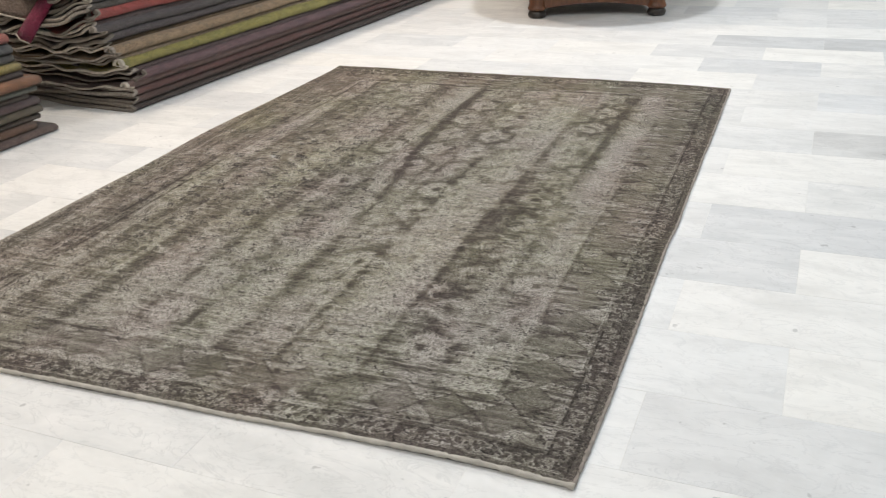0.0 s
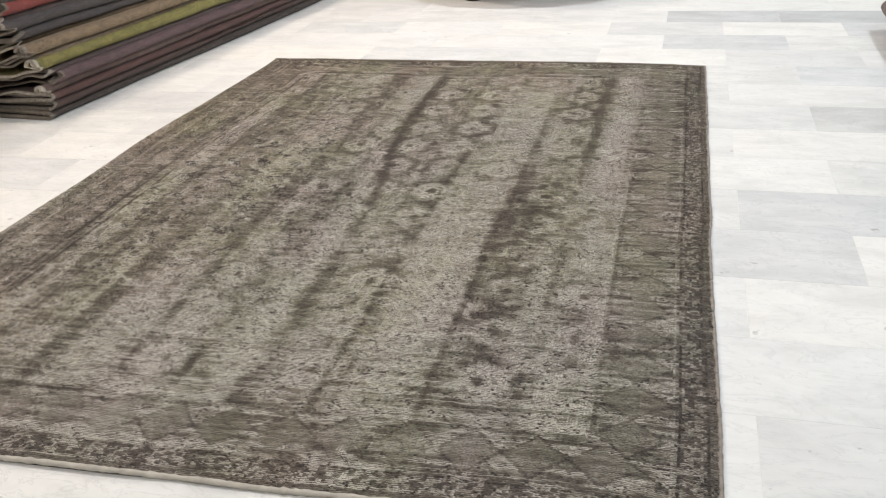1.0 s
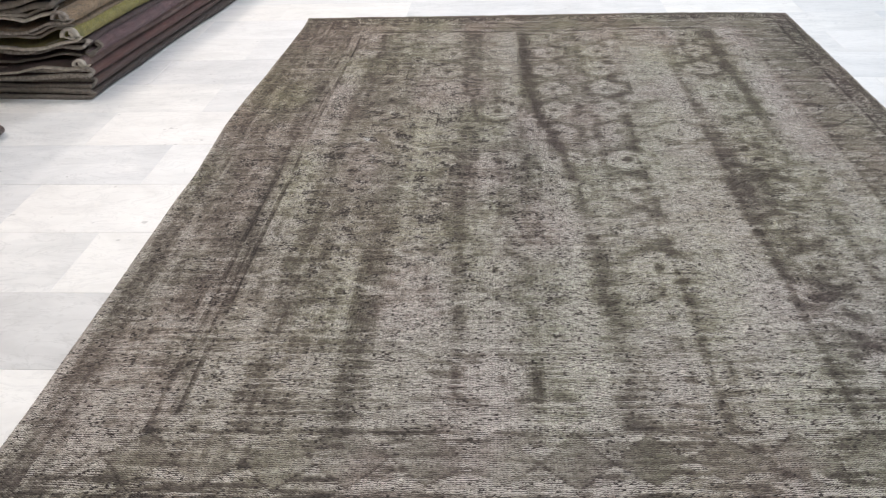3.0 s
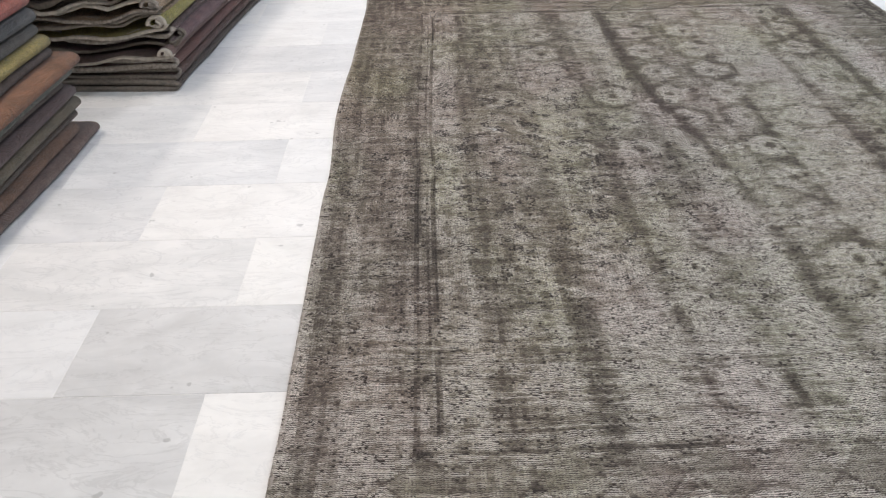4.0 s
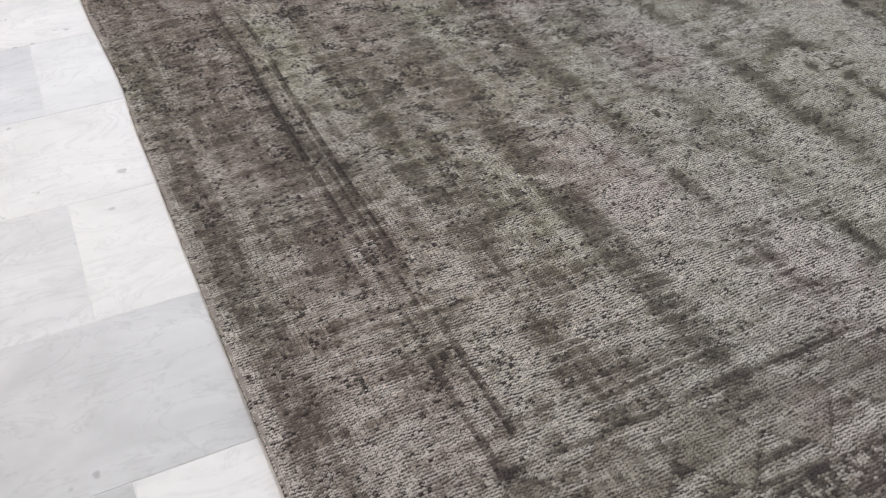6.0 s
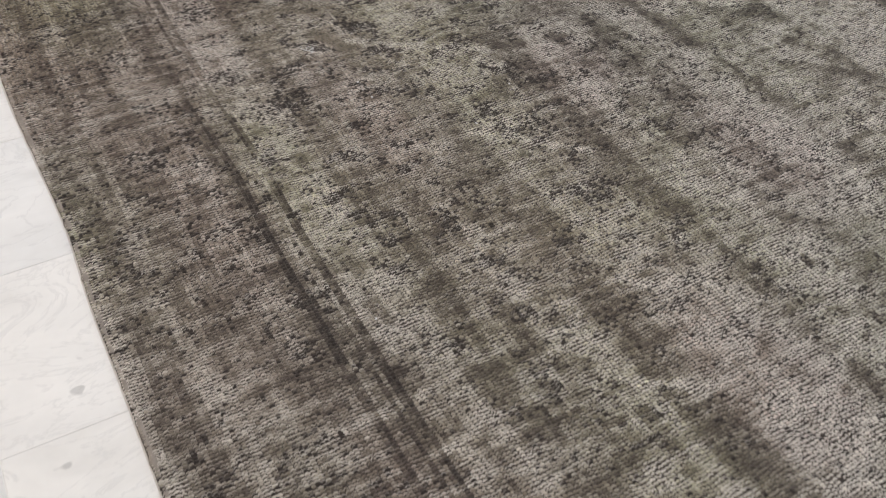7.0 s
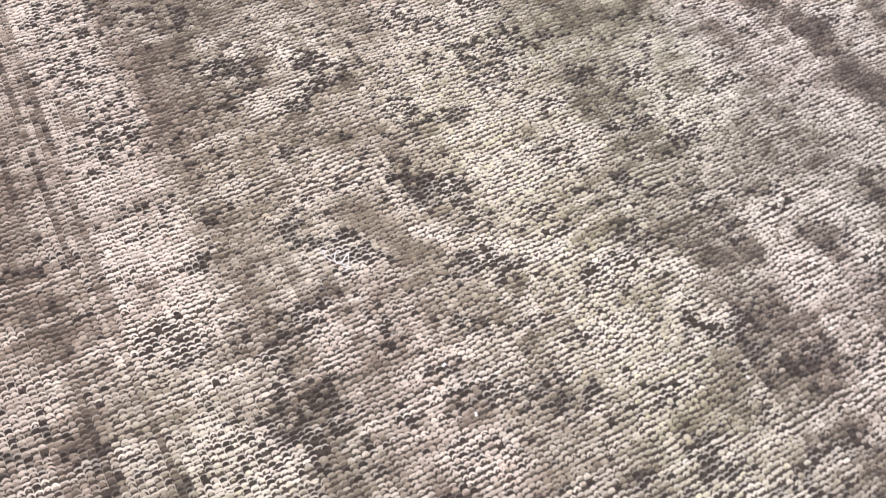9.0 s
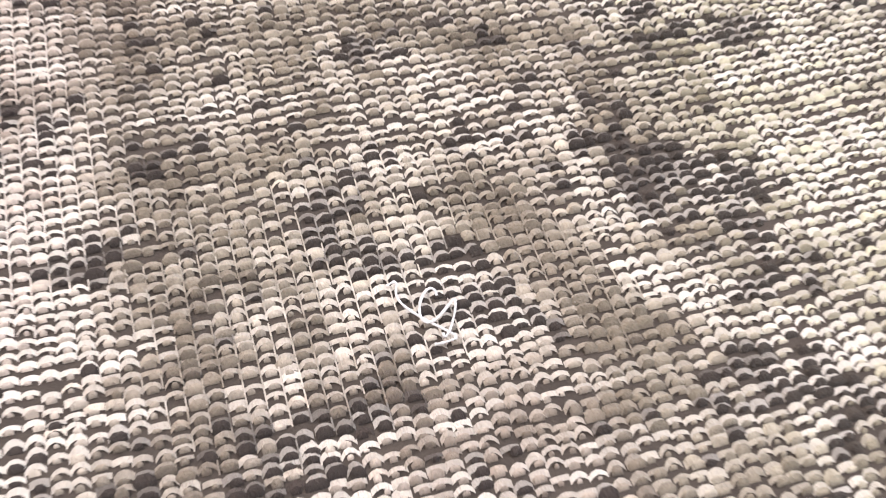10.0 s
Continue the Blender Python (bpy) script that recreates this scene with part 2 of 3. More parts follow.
def carpet_colours(x, y, rng):
    """Tuft colour at x, y: washed-out allover design with borders, streaks along the warp and worn rows."""
    n = len(x)
    zero = 0 * x
    edge = np.minimum(np.minimum(x, RW - x), np.minimum(y, RL - y))
    side = np.minimum(x, RW - x)
    end = np.minimum(y, RL - y)
    # the warp leans a little towards the middle at the far end
    xs = x + 0.020 * (y - 1.2) * (x < 1.3) * np.clip((1.3 - x) / 0.5, 0, 1)
    streak = 0.25 * fbm(xs * 4.2, y * 0.45, 1, 2) + 0.60 * fbm(xs * 13, y * 0.8, 3, 2) + 0.85 * lattice_noise(xs * 40, y * 1.6, 4) + 0.45 * lattice_noise(xs * 85, y * 2.6, 77)
    cloud = fbm(x * 2.6, y * 2.6, 5, 3)
    blot = np.tanh(3.0 * fbm(xs * 21, y * 27, 6, 2))
    dash = fbm(x * 17, y * 85, 7, 2)
    hatch = lattice_noise(x * 45, y / PY, 8)
    rows = 1.1 * lattice_noise(x * 5, y / (1.5 * PY), 70) + 0.5 * lattice_noise(x * 16, y / (1.1 * PY), 71)
    bare = np.clip(1.1 * np.exp(-(((y - 0.33) / 0.16) ** 2)) * np.clip((x - 0.25) / 0.3, 0, 1) + 0.3 * lattice_noise(x * 3, y * 2.2, 72), 0, 1.2)
    light = 0.425 + 0.085 * streak + 0.025 * cloud + 0.035 * blot + 0.048 * dash + 0.038 * hatch + (0.052 + 0.085 * bare) * rows
    light = light + 0.10 * np.exp(-(((x - 1.30) / 0.45) ** 2)) + 0.07 * np.exp(-(((y - 0.42) / 0.35) ** 2))
    # a dark streak that drifts, with a pale one beside it
    drift = np.interp(y, [0.0, 0.8, 1.2, 1.45, 1.8, 2.3, 3.0], [1.105, 1.098, 1.076, 1.057, 0.985, 0.955, 0.95]) + 0.010 * lattice_noise(y * 6, zero + 0.5, 73)
    gaps = np.clip(0.85 + 0.8 * lattice_noise(y * 4.5, zero + 3.5, 74), 0.1, 1.4)
    light = light - 0.24 * gaps * np.exp(-(((x - drift) / 0.020) ** 2)) + 0.13 * np.exp(-(((x - drift + 0.055) / 0.026) ** 2))
    for at, w, amp in ((1.400, 0.062, 0.14), (1.270, 0.014, -0.15), (1.335, 0.012, 0.06), (1.585, 0.055, -0.10), (1.500, 0.014, -0.12), (1.770, 0.036, 0.17), (1.690, 0.014, -0.12),
                       (0.470, 0.013, -0.09), (0.400, 0.013, -0.11), (0.345, 0.020, 0.10), (0.760, 0.016, -0.11), (0.830, 0.022, 0.07), (0.680, 0.030, 0.06), (0.925, 0.014, -0.09)):
        light = light + amp * np.exp(-(((xs - at - 0.010 * lattice_noise(y * 5, zero + at * 9, 9)) / w) ** 2)) * np.clip(0.75 + 0.9 * lattice_noise(y * 3.0, zero + at * 31, 10), 0, 1.4)
    light = light - 0.15 * np.clip(1.5 - 1.3 * y, 0, 1) * np.exp(-(((x - 0.585) / 0.024) ** 2)) + 0.09 * np.exp(-(((x - 0.50) / 0.20) ** 2) - ((y - 1.60) / 0.20) ** 2)
    # rosettes: pale petals round a dark heart, with a dark ground about them
    cx, cy = 0.184, 0.205
    u = (x - 0.495 + 0.008 * lattice_noise(y * 4, zero + 0.5, 12)) / cx
    col = np.round(u)
    v = (y - 0.390 + 0.010 * lattice_noise(x * 4, zero + 0.5, 22)) / cy
    row = np.round(v)
    du, dv = (u - col) * cx, (v - row) * cy
    ang = np.arctan2(dv, du)
    rr = np.hypot(du * 1.05, dv * 0.95) * (1 + 0.07 * np.cos(6 * ang)) + 0.008 * fbm(x * 34, y * 34, 11, 2)
    field = (side > 0.29) & (end > 0.27)
    petal = np.exp(-((rr / 0.054) ** 4))
    heart = np.exp(-((rr / 0.021) ** 2)) + 0.45 * np.exp(-(((rr - 0.036) / 0.006) ** 2))
    halo = np.exp(-(((rr - 0.083) / 0.020) ** 2))
    seen = np.clip(0.85 + 0.6 * lattice_noise(col * 3.3 + 0.5, row * 2.7 + 0.5, 13), 0.35, 1.2) * np.clip(0.85 + 0.35 * blot, 0.3, 1.3)
    seen = seen * (0.65 + 0.35 * np.clip((x - 0.6) / 0.5, 0, 1)) * (1 + 0.35 * (y > 1.35) + 0.3 * (row == 0))
    light = light + np.where(field, seen * (0.24 * petal - 0.46 * heart - 0.15 * halo), 0)
    # dark leaf crosses half way between
    ud, vd = u - np.floor(u) - 0.5, v - np.floor(v) - 0.5
    leaf = np.minimum(np.hypot(ud * 5.5, vd * 1.7), np.hypot(ud * 1.9, vd * 5.0)) + 0.25 * fbm(x * 34, y * 34, 25, 2)
    light = light - np.where(field, 0.05 * np.exp(-((leaf / 0.45) ** 2)), 0)
    # small flowers between them
    u2, v2 = xs / 0.083 + 0.35 * lattice_noise(y * 9, x * 9, 14), y / 0.088
    r2 = np.hypot((u2 - np.round(u2)) * 0.083, (v2 - np.round(v2)) * 0.088) + 0.012 * fbm(x * 40, y * 40, 15, 2)
    s2 = np.clip(lattice_noise(np.round(u2) * 1.7 + 0.5, np.round(v2) * 2.3 + 0.5, 16), 0, 1)
    light = light + np.where(field, s2 * (0.16 * np.exp(-(((r2 - 0.022) / 0.009) ** 2)) - 0.16 * np.exp(-((r2 / 0.011) ** 2))), 0)
    # vines between the rosettes
    vine = np.abs(fbm(x * 9.5 + 0.5 * np.sin(y * 31), y * 9.5, 17, 2))
    vine_on = np.clip(0.5 + 1.3 * lattice_noise(x * 4, y * 4, 18), 0, 1)
    light = light - np.where(field, 0.15 * vine_on * np.exp(-((vine / 0.022) ** 2)), 0)
    # borders; the western side is worn almost bare
    along = np.where(side < end, y, x)
    west = (x < RW / 2) & (side < end)
    keep = np.where(west, 0.22, 1.0)
    main = (edge > 0.088) & (edge <= 0.240)
    guard = (edge > 0.030) & (edge <= 0.078)
    tri = lambda q: 2 * np.abs(q - np.floor(q + 0.5))
    e = (edge - 0.088) / 0.152 + 0.06 * lattice_noise(along * 14, edge * 14, 20)
    t1, t2 = 0.06 + 0.88 * tri(along / 0.25), 0.06 + 0.88 * tri(along / 0.25 + 0.5)
    zig = np.minimum(np.abs(e - t1), np.abs(e - t2))
    lozenge = (e > t1) != (e > t2)
    wear_on = np.clip(0.75 + 0.8 * lattice_noise(along * 6, edge * 9, 21), 0, 1)
    solid = main & lozenge & ~west
    light = np.where(main & ~west, np.where(lozenge, 0.385 + 0.030 * streak + 0.03 * cloud + 0.05 * dash + 0.05 * rows, 0.405 + 0.06 * streak + 0.05 * blot + 0.13 * rows + 0.12 * dash), light)
    speck = lattice_noise(along * 125, edge * 110, 23)
    light = np.where(guard, light * (0.75 - 0.30 * keep) + 0.06 + 0.05 * keep + keep * np.where(speck > 0.0, 0.10, -0.11), light)
    lines = np.where(main, 0.24 * keep * wear_on * np.exp(-((zig / 0.030) ** 2)), 0.0)
    for at, w, s in ((0.028, 0.0045, 1.0), (0.080, 0.0055, 1.1), (0.243, 0.0055, 1.0), (0.284, 0.0050, 1.4), (0.268, 0.003, 0.5)):
        gap = np.clip(1.0 + 0.8 * lattice_noise(along * 9, zero + at * 300, 29), 0, 1)
        lines = lines + 0.24 * s * gap * np.exp(-(((edge - at - 0.004 * lattice_noise(along * 4, zero + 1.5, 28)) / w) ** 2)) * np.where(west, 0.25 if at < 0.24 else 1.2, 1.0 if at < 0.26 else 0.25)
    light = light - np.where(west, 0.08 * np.exp(-(((x - 0.240) / 0.040) ** 2)) + 0.035 * (x < 0.2), 0.0)
    cross = lattice_noise(x / PX * 0.5, y * 16, 24)
    light = light + np.where(west | (x < 0.45), 0.085 * cross, 0.0)
    light = np.where((edge < 0.024) & ~west, 0.28 + 0.05 * dash, light)
    calm = 1 - 0.30 * np.exp(-(((x - 0.55) / 0.45) ** 2 + ((y - 1.5) / 0.7) ** 2))
    light = 0.455 + 0.36 * calm * np.tanh((light - 0.415) / 0.215) - lines
    # hard creases where the carpet was folded, painted pale as lit ridges
    for (ax, ay, bx, by) in ((0.598, 1.258, 0.74, 1.13), (1.245, 0.850, 1.469, 0.708), (1.335, 0.920, 1.50, 0.84), (1.47, 0.70, 1.58, 0.61), (0.594, 0.905, 0.713, 0.833), (0.649, 0.534, 0.801, 0.440), (0.838, 0.235, 0.96, 0.285), (1.313, 0.103, 1.424, 0.046),
                             (1.381, 0.132, 1.455, 0.082), (1.245, 0.533, 1.580, 0.586), (0.52, 0.76, 0.60, 0.70), (0.53, 1.58, 0.75, 1.42), (0.45, 1.86, 0.56, 1.78), (0.84, 0.69, 0.76, 0.64), (1.58, 1.10, 1.66, 1.04)):
        lx_, ly_ = bx - ax, by - ay
        s = np.clip(((x - ax) * lx_ + (y - ay) * ly_) / (lx_ * lx_ + ly_ * ly_), 0, 1)
        d = np.hypot(x - ax - s * lx_ + 0.003 * lattice_noise(x * 20, y * 20, 30), y - ay - s * ly_ + 0.006 * lattice_noise(x * 25, y * 25, 31))
        light = light + 0.50 * np.exp(-((d / 0.0085) ** 2)) * np.clip(0.6 + lattice_noise(x * 60, y * 60, 32), 0, 1)
    # an oval of fuller brown pile
    oval = np.hypot((x - 0.511 + 0.40 * (y - 1.588)) / 0.019, (y - 1.588) / 0.050)
    patch = np.exp(-(oval ** 4))
    light = light + (0.30 + 0.02 * dash - light) * 0.85 * patch
    # every tuft differs
    light = light + rng.normal(0, 1, n) * (0.048 - 0.035 * patch) * np.where(solid, 0.4, 1.0)
    worn_before = light
    dark = (rng.uniform(0, 1, n) < 0.040 + (0.28 + 0.75 * (1 - calm) / 0.30) * np.clip(fbm(x * 34, y * 40, 37, 2) - 0.12, 0, 1)) & (patch < 0.4) & ~solid
    light = np.where(dark, 0.03, light)
    light = np.clip(light, 0.01, 0.9)
    stops = np.array([0.0, 0.14, 0.30, 0.46, 0.62, 0.85])
    tab = np.array([(0.026, 0.020, 0.018), (0.072, 0.060, 0.053), (0.165, 0.147, 0.121), (0.295, 0.274, 0.237), (0.45, 0.427, 0.385), (0.63, 0.605, 0.565)])
    rgb = np.stack([np.interp(light, stops, tab[:, k]) for k in range(3)], 1)
    hue = fbm(x * 3.1 + 40, y * 2.0, 33, 2)
    hue2 = fbm(xs * 6.1, y * 3.0 + 70, 35, 2)
    brown = np.clip(0.60 - 0.40 * x / RW + 0.16 * (y - 1) + 0.30 * hue, 0, 1)[:, None]
    rgb = rgb * (1 + brown * np.array((0.075, -0.02, -0.17)))
    green = np.clip(hue2 - 0.02 + 0.25 * np.exp(-(((x - 1.40) / 0.30) ** 2)), 0, 0.8)[:, None]
    rgb = rgb * (1 + green * np.array((-0.04, 0.018, -0.11)))
    plum = np.clip(-hue2 - 0.25, 0, 0.4)[:, None]
    rgb = rgb * (1 + plum * np.array((0.08, -0.06, 0.05)))
    wear = np.clip((worn_before - 0.20) * 1.9 + 0.25 * dash + 0.25 * rows * bare, 0, 1) * np.where(solid, 0.6, 1.0) * (1 - 0.6 * patch)
    # where the warp shows as pale threads between the columns of knots
    threads = np.clip(patch + 1.2 * np.exp(-(((x - 0.30) / 0.07) ** 2)) * np.clip(lattice_noise(x * 9, y * 6, 75) + 0.5, 0, 1) + np.clip(1.6 * fbm(x * 7, y * 5, 76, 2) - 0.35, 0, 1), 0, 1)
    return rgb, wear, patch, threads, dark


def carpet_pile(name, x0, x1, y0, y1, fine):
    ix = np.arange(int(round(x0 / PX)), int(round(x1 / PX)))
    iy = np.arange(int(round(y0 / PY)), int(round(y1 / PY)))
    gx, gy = np.meshgrid(ix, iy)
    gx, gy = gx.ravel(), gy.ravel()
    rng = np.random.RandomState(int(1000 * x0 + 7000 * y0) % 99991)
    n = len(gx)
    x, y = (gx + 0.5) * PX, (gy + 0.5) * PY
    rgb, wear, patch, threads, dark = carpet_colours(x, y, rng)
    rgb = rgb * 1.55
    rnd = rng.uniform(0, 1, n)
    cream = np.array([0.74, 0.69, 0.625])
    h = 0.0016 * (1.0 - 0.25 * wear) * rng.uniform(0.7, 1.3, n)
    jx = rng.normal(0, 0.05, n) * PX
    jy = rng.normal(0, 0.07, n) * PY + 0.50 * PY * lattice_noise(gx * 0.50, gy * 0.31, 51)
    bow = rng.uniform(0.0, 1.0, n)
    thick = rng.uniform(0.75, 1.3, n)
    off = rng.normal(0, 0.10, n)
    wide = rng.uniform(0.93, 1.06, n)
    gapw = rng.uniform(0.8, 1.15, n)
    # how far the dark lip painted at the foot of a lump is lightened
    lip_lift = np.clip(0.05 + 1.0 * fbm(x * 16, y * 16, 52, 2) + rng.normal(0, 0.3, n), 0, 0.9)
    # the wool lump swells where the pile is full and shrinks where it is worn
    lump = np.where(dark, 1.35, np.clip(1.30 - 0.55 * wear, 0.7, 1.3)) * rng.uniform(0.55, 1.2, n)
    # points of a tuft: dx, dy, height, painted shade (dark foot, paler crown), share of bare cotton, kind (0 cotton
    # arch, 1 wool lump, 2 warp thread)
    if fine:
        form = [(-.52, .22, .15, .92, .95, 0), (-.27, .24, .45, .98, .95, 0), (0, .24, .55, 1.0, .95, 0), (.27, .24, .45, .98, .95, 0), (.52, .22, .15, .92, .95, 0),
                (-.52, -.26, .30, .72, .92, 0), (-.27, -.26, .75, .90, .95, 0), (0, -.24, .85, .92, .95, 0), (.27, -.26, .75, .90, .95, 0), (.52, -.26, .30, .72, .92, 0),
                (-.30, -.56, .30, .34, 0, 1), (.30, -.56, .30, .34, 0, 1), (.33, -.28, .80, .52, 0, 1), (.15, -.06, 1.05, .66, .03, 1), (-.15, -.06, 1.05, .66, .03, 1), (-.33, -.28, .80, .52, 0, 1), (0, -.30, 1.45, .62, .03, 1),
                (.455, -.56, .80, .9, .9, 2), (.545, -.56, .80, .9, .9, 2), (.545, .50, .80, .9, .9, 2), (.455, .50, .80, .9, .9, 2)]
        tris = []
        for c in range(4):
            tris += [(c, c + 5, c + 6), (c, c + 6, c + 1)]
        for c in range(10, 16):
            tris.append((c, c + 1 if c < 15 else 10, 16))
        tris += [(17, 18, 19), (17, 19, 20)]
    else:
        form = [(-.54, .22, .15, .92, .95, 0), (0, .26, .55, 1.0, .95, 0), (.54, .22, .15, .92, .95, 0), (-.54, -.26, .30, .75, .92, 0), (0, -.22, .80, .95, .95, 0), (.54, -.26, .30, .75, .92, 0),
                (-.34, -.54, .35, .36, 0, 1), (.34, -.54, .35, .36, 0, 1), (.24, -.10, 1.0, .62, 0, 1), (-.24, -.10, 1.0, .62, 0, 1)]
        tris = [(0, 3, 4), (0, 4, 1), (1, 4, 5), (1, 5, 2), (6, 7, 8), (6, 8, 9)]
    k = len(form)
    co = np.zeros((n, k, 3))
    colr = np.ones((n, k, 4))
    pale = rng.uniform(0, 1, n) < 0.45
    tint = rng.uniform(0.6, 1.15, n)
    thread_on = (threads * rng.uniform(0.4, 1.2, n) > 0.5)
    for j, (dx, dy, dz, sh, bare, kind) in enumerate(form):
        if kind == 1:
            px, py = x + (dx * lump * thick + off) * PX * wide + jx, y + ((dy + 0.3) * lump - 0.3) * PY * gapw + jy
            drop = 0.0
        elif kind == 2:
            px, py = x + dx * PX, y + dy * PY
            drop = np.where(thread_on, 0.0, 0.004)
        else:
            px, py = x + dx * PX * wide + jx, y + (dy * thick + bow * 0.26 * (1 - 2 * (dx / 0.52) ** 2)) * PY * gapw + jy
            drop = 0.0
        bx, by, bz = carpet_bend(px, py)
        co[:, j, 0], co[:, j, 1], co[:, j, 2] = bx, by, bz + h * dz * rng.uniform(0.85, 1.15, n) - 0.0006 - drop
        strength = np.clip(0.10 + 0.90 * wear, 0, 1) if kind == 0 else 0.15 + 0.6 * wear
        bareness = (bare * strength * (rnd > 0.06))[:, None]
        # shade between the rows goes into the vertex colour, varied per tuft
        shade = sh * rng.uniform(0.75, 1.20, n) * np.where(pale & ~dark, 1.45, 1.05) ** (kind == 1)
        shade = shade + np.where(sh < 0.4, 0.25 * np.clip(0.6 * patch + lip_lift, 0, 1), 0)
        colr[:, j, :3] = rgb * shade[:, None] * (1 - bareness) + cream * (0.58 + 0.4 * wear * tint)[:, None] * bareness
    base = (np.arange(n) * k)[:, None, None]
    loops = (base + np.array(tris)[None]).reshape(-1)
    me = bpy.data.meshes.new(name)
    me.vertices.add(n * k)
    me.vertices.foreach_set("co", co.ravel())
    nt_ = n * len(tris)
    me.loops.add(nt_ * 3)
    me.loops.foreach_set("vertex_index", loops.astype(np.int32))
    me.polygons.add(nt_)
    me.polygons.foreach_set("loop_start", np.arange(0, nt_ * 3, 3, dtype=np.int32))
    me.polygons.foreach_set("use_smooth", np.ones(nt_, dtype=bool))
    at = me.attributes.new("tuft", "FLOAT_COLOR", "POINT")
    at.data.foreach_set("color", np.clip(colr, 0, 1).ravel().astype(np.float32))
    me.update(calc_edges=True)
    me.materials.append(PILE)
    return me


PILE, _nt, _b = shader("carpet_pile", 0.95)
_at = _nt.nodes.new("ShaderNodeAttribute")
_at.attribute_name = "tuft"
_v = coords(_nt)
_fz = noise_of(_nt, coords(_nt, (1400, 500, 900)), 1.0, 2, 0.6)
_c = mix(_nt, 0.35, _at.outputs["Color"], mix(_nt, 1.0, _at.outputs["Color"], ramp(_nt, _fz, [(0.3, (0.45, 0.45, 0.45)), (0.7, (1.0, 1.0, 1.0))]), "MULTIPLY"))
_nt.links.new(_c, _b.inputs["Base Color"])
_b.inputs["Sheen Weight"].default_value = 0.08
bump(_nt, _b, _fz, 0.9, 0.0015)

# foundation coloured near black, so the gaps between knots look deep in shade
BACKING = plain("carpet_foundation", (0.06, 0.048, 0.040), 0.95, 40, 0.3, 0.4)
CORD = plain("cotton_cord", (0.50, 0.47, 0.42), 0.95, 30, 0.25, 0.6)
SELVEDGE = plain("wool_selvedge", (0.30, 0.265, 0.235), 0.95, 40, 0.3, 0.6)

carpet = tagged(new("carpet"), "worn taupe and olive overdyed wool carpet on white marble floor", "carpet")


def carpet_sheet():
    nx, ny = 60, 84
    verts, faces = [], []
    for j in range(ny + 1):
        for i in range(nx + 1):
            verts.append((RW * i / nx, RL * j / ny))
    a = np.array(verts)
    bx, by, bz = carpet_bend(a[:, 0], a[:, 1])
    top = list(zip(bx, by, bz - 0.0006))
    bottom = list(zip(bx, by, np.full(len(bx), FLOOR + 0.0005)))
    m = len(top)
    for j in range(ny):
        for i in range(nx):
            p = j * (nx + 1) + i
            faces.append((p, p + 1, p + nx + 2, p + nx + 1))
            faces.append((m + p, m + p + nx + 1, m + p + nx + 2, m + p + 1))
    for i in range(nx):
        p, q = i, ny * (nx + 1) + i
        faces += [(p, m + p, m + p + 1, p + 1), (q, q + 1, m + q + 1, m + q)]
    for j in range(ny):
        p, q = j * (nx + 1), j * (nx + 1) + nx
        faces += [(p, p + nx + 1, m + p + nx + 1, m + p), (q, m + q, m + q + nx + 1, q + nx + 1)]
    return mesh_of("carpet_foundation", top + bottom, faces, BACKING, False)


part("foundation", carpet_sheet(), carpet)


def cord_mesh(name, pts, radius, material, rings=7, flat=1.0, seed=1):
    """A cord along pts with an uneven thickness."""
    rng = np.random.RandomState(seed)
    verts, faces = [], []
    n = len(pts)
    for i, p in enumerate(pts):
        d = (Vector(pts[min(i + 1, n - 1)]) - Vector(pts[max(i - 1, 0)])).normalized()
        s = d.cross(Vector((0, 0, 1))).normalized()
        up = s.cross(d)
        r = radius * (1 + 0.14 * rng.normal())
        for k in range(rings):
            a = 2 * math.pi * k / rings
            verts.append(Vector(p) + s * (r * math.cos(a)) + up * (r * flat * math.sin(a)))
    for i in range(n - 1):
        for k in range(rings):
            k2 = (k + 1) % rings
            faces.append((i * rings + k, i * rings + k2, (i + 1) * rings + k2, (i + 1) * rings + k))
    faces.append(tuple(range(rings)))
    faces.append(tuple((n - 1) * rings + k for k in reversed(range(rings))))
    return mesh_of(name, verts, faces, material)


def along_carpet(x0, y0, x1, y1, n, z):
    t = np.linspace(0, 1, n)
    bx, by, bz = carpet_bend(x0 + (x1 - x0) * t, y0 + (y1 - y0) * t)
    return list(zip(bx, by, bz + z))


part("end_binding", cord_mesh("end_binding", along_carpet(0.0, 0.001, RW, 0.001, 260, -0.0012), 0.0062, CORD, 7, 0.9, 3), carpet, "cream cotton cord binding the end")
part("end_binding", cord_mesh("far_binding", along_carpet(0.0, RL + 0.003, RW, RL + 0.003, 160, -0.003), 0.0045, SELVEDGE, 7, 0.9, 4), carpet)
part("selvedge", cord_mesh("selvedge_left", along_carpet(0.004, 0.0, 0.004, RL, 260, -0.0038), 0.0045, SELVEDGE, 7, 0.95, 5), carpet, "overcast grey-brown side edge")
part("selvedge", cord_mesh("selvedge_right", along_carpet(RW - 0.003, 0.0, RW - 0.003, RL, 260, -0.0035), 0.0050, SELVEDGE, 7, 0.95, 6), carpet, "overcast grey-brown side edge")

NX0, NX1, NY0, NY1 = 4 * PX, 176 * PX, 110 * PY, 450 * PY
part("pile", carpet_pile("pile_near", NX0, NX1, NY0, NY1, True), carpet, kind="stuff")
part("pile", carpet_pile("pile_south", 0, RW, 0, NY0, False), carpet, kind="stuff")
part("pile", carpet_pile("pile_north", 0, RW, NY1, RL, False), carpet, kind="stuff")
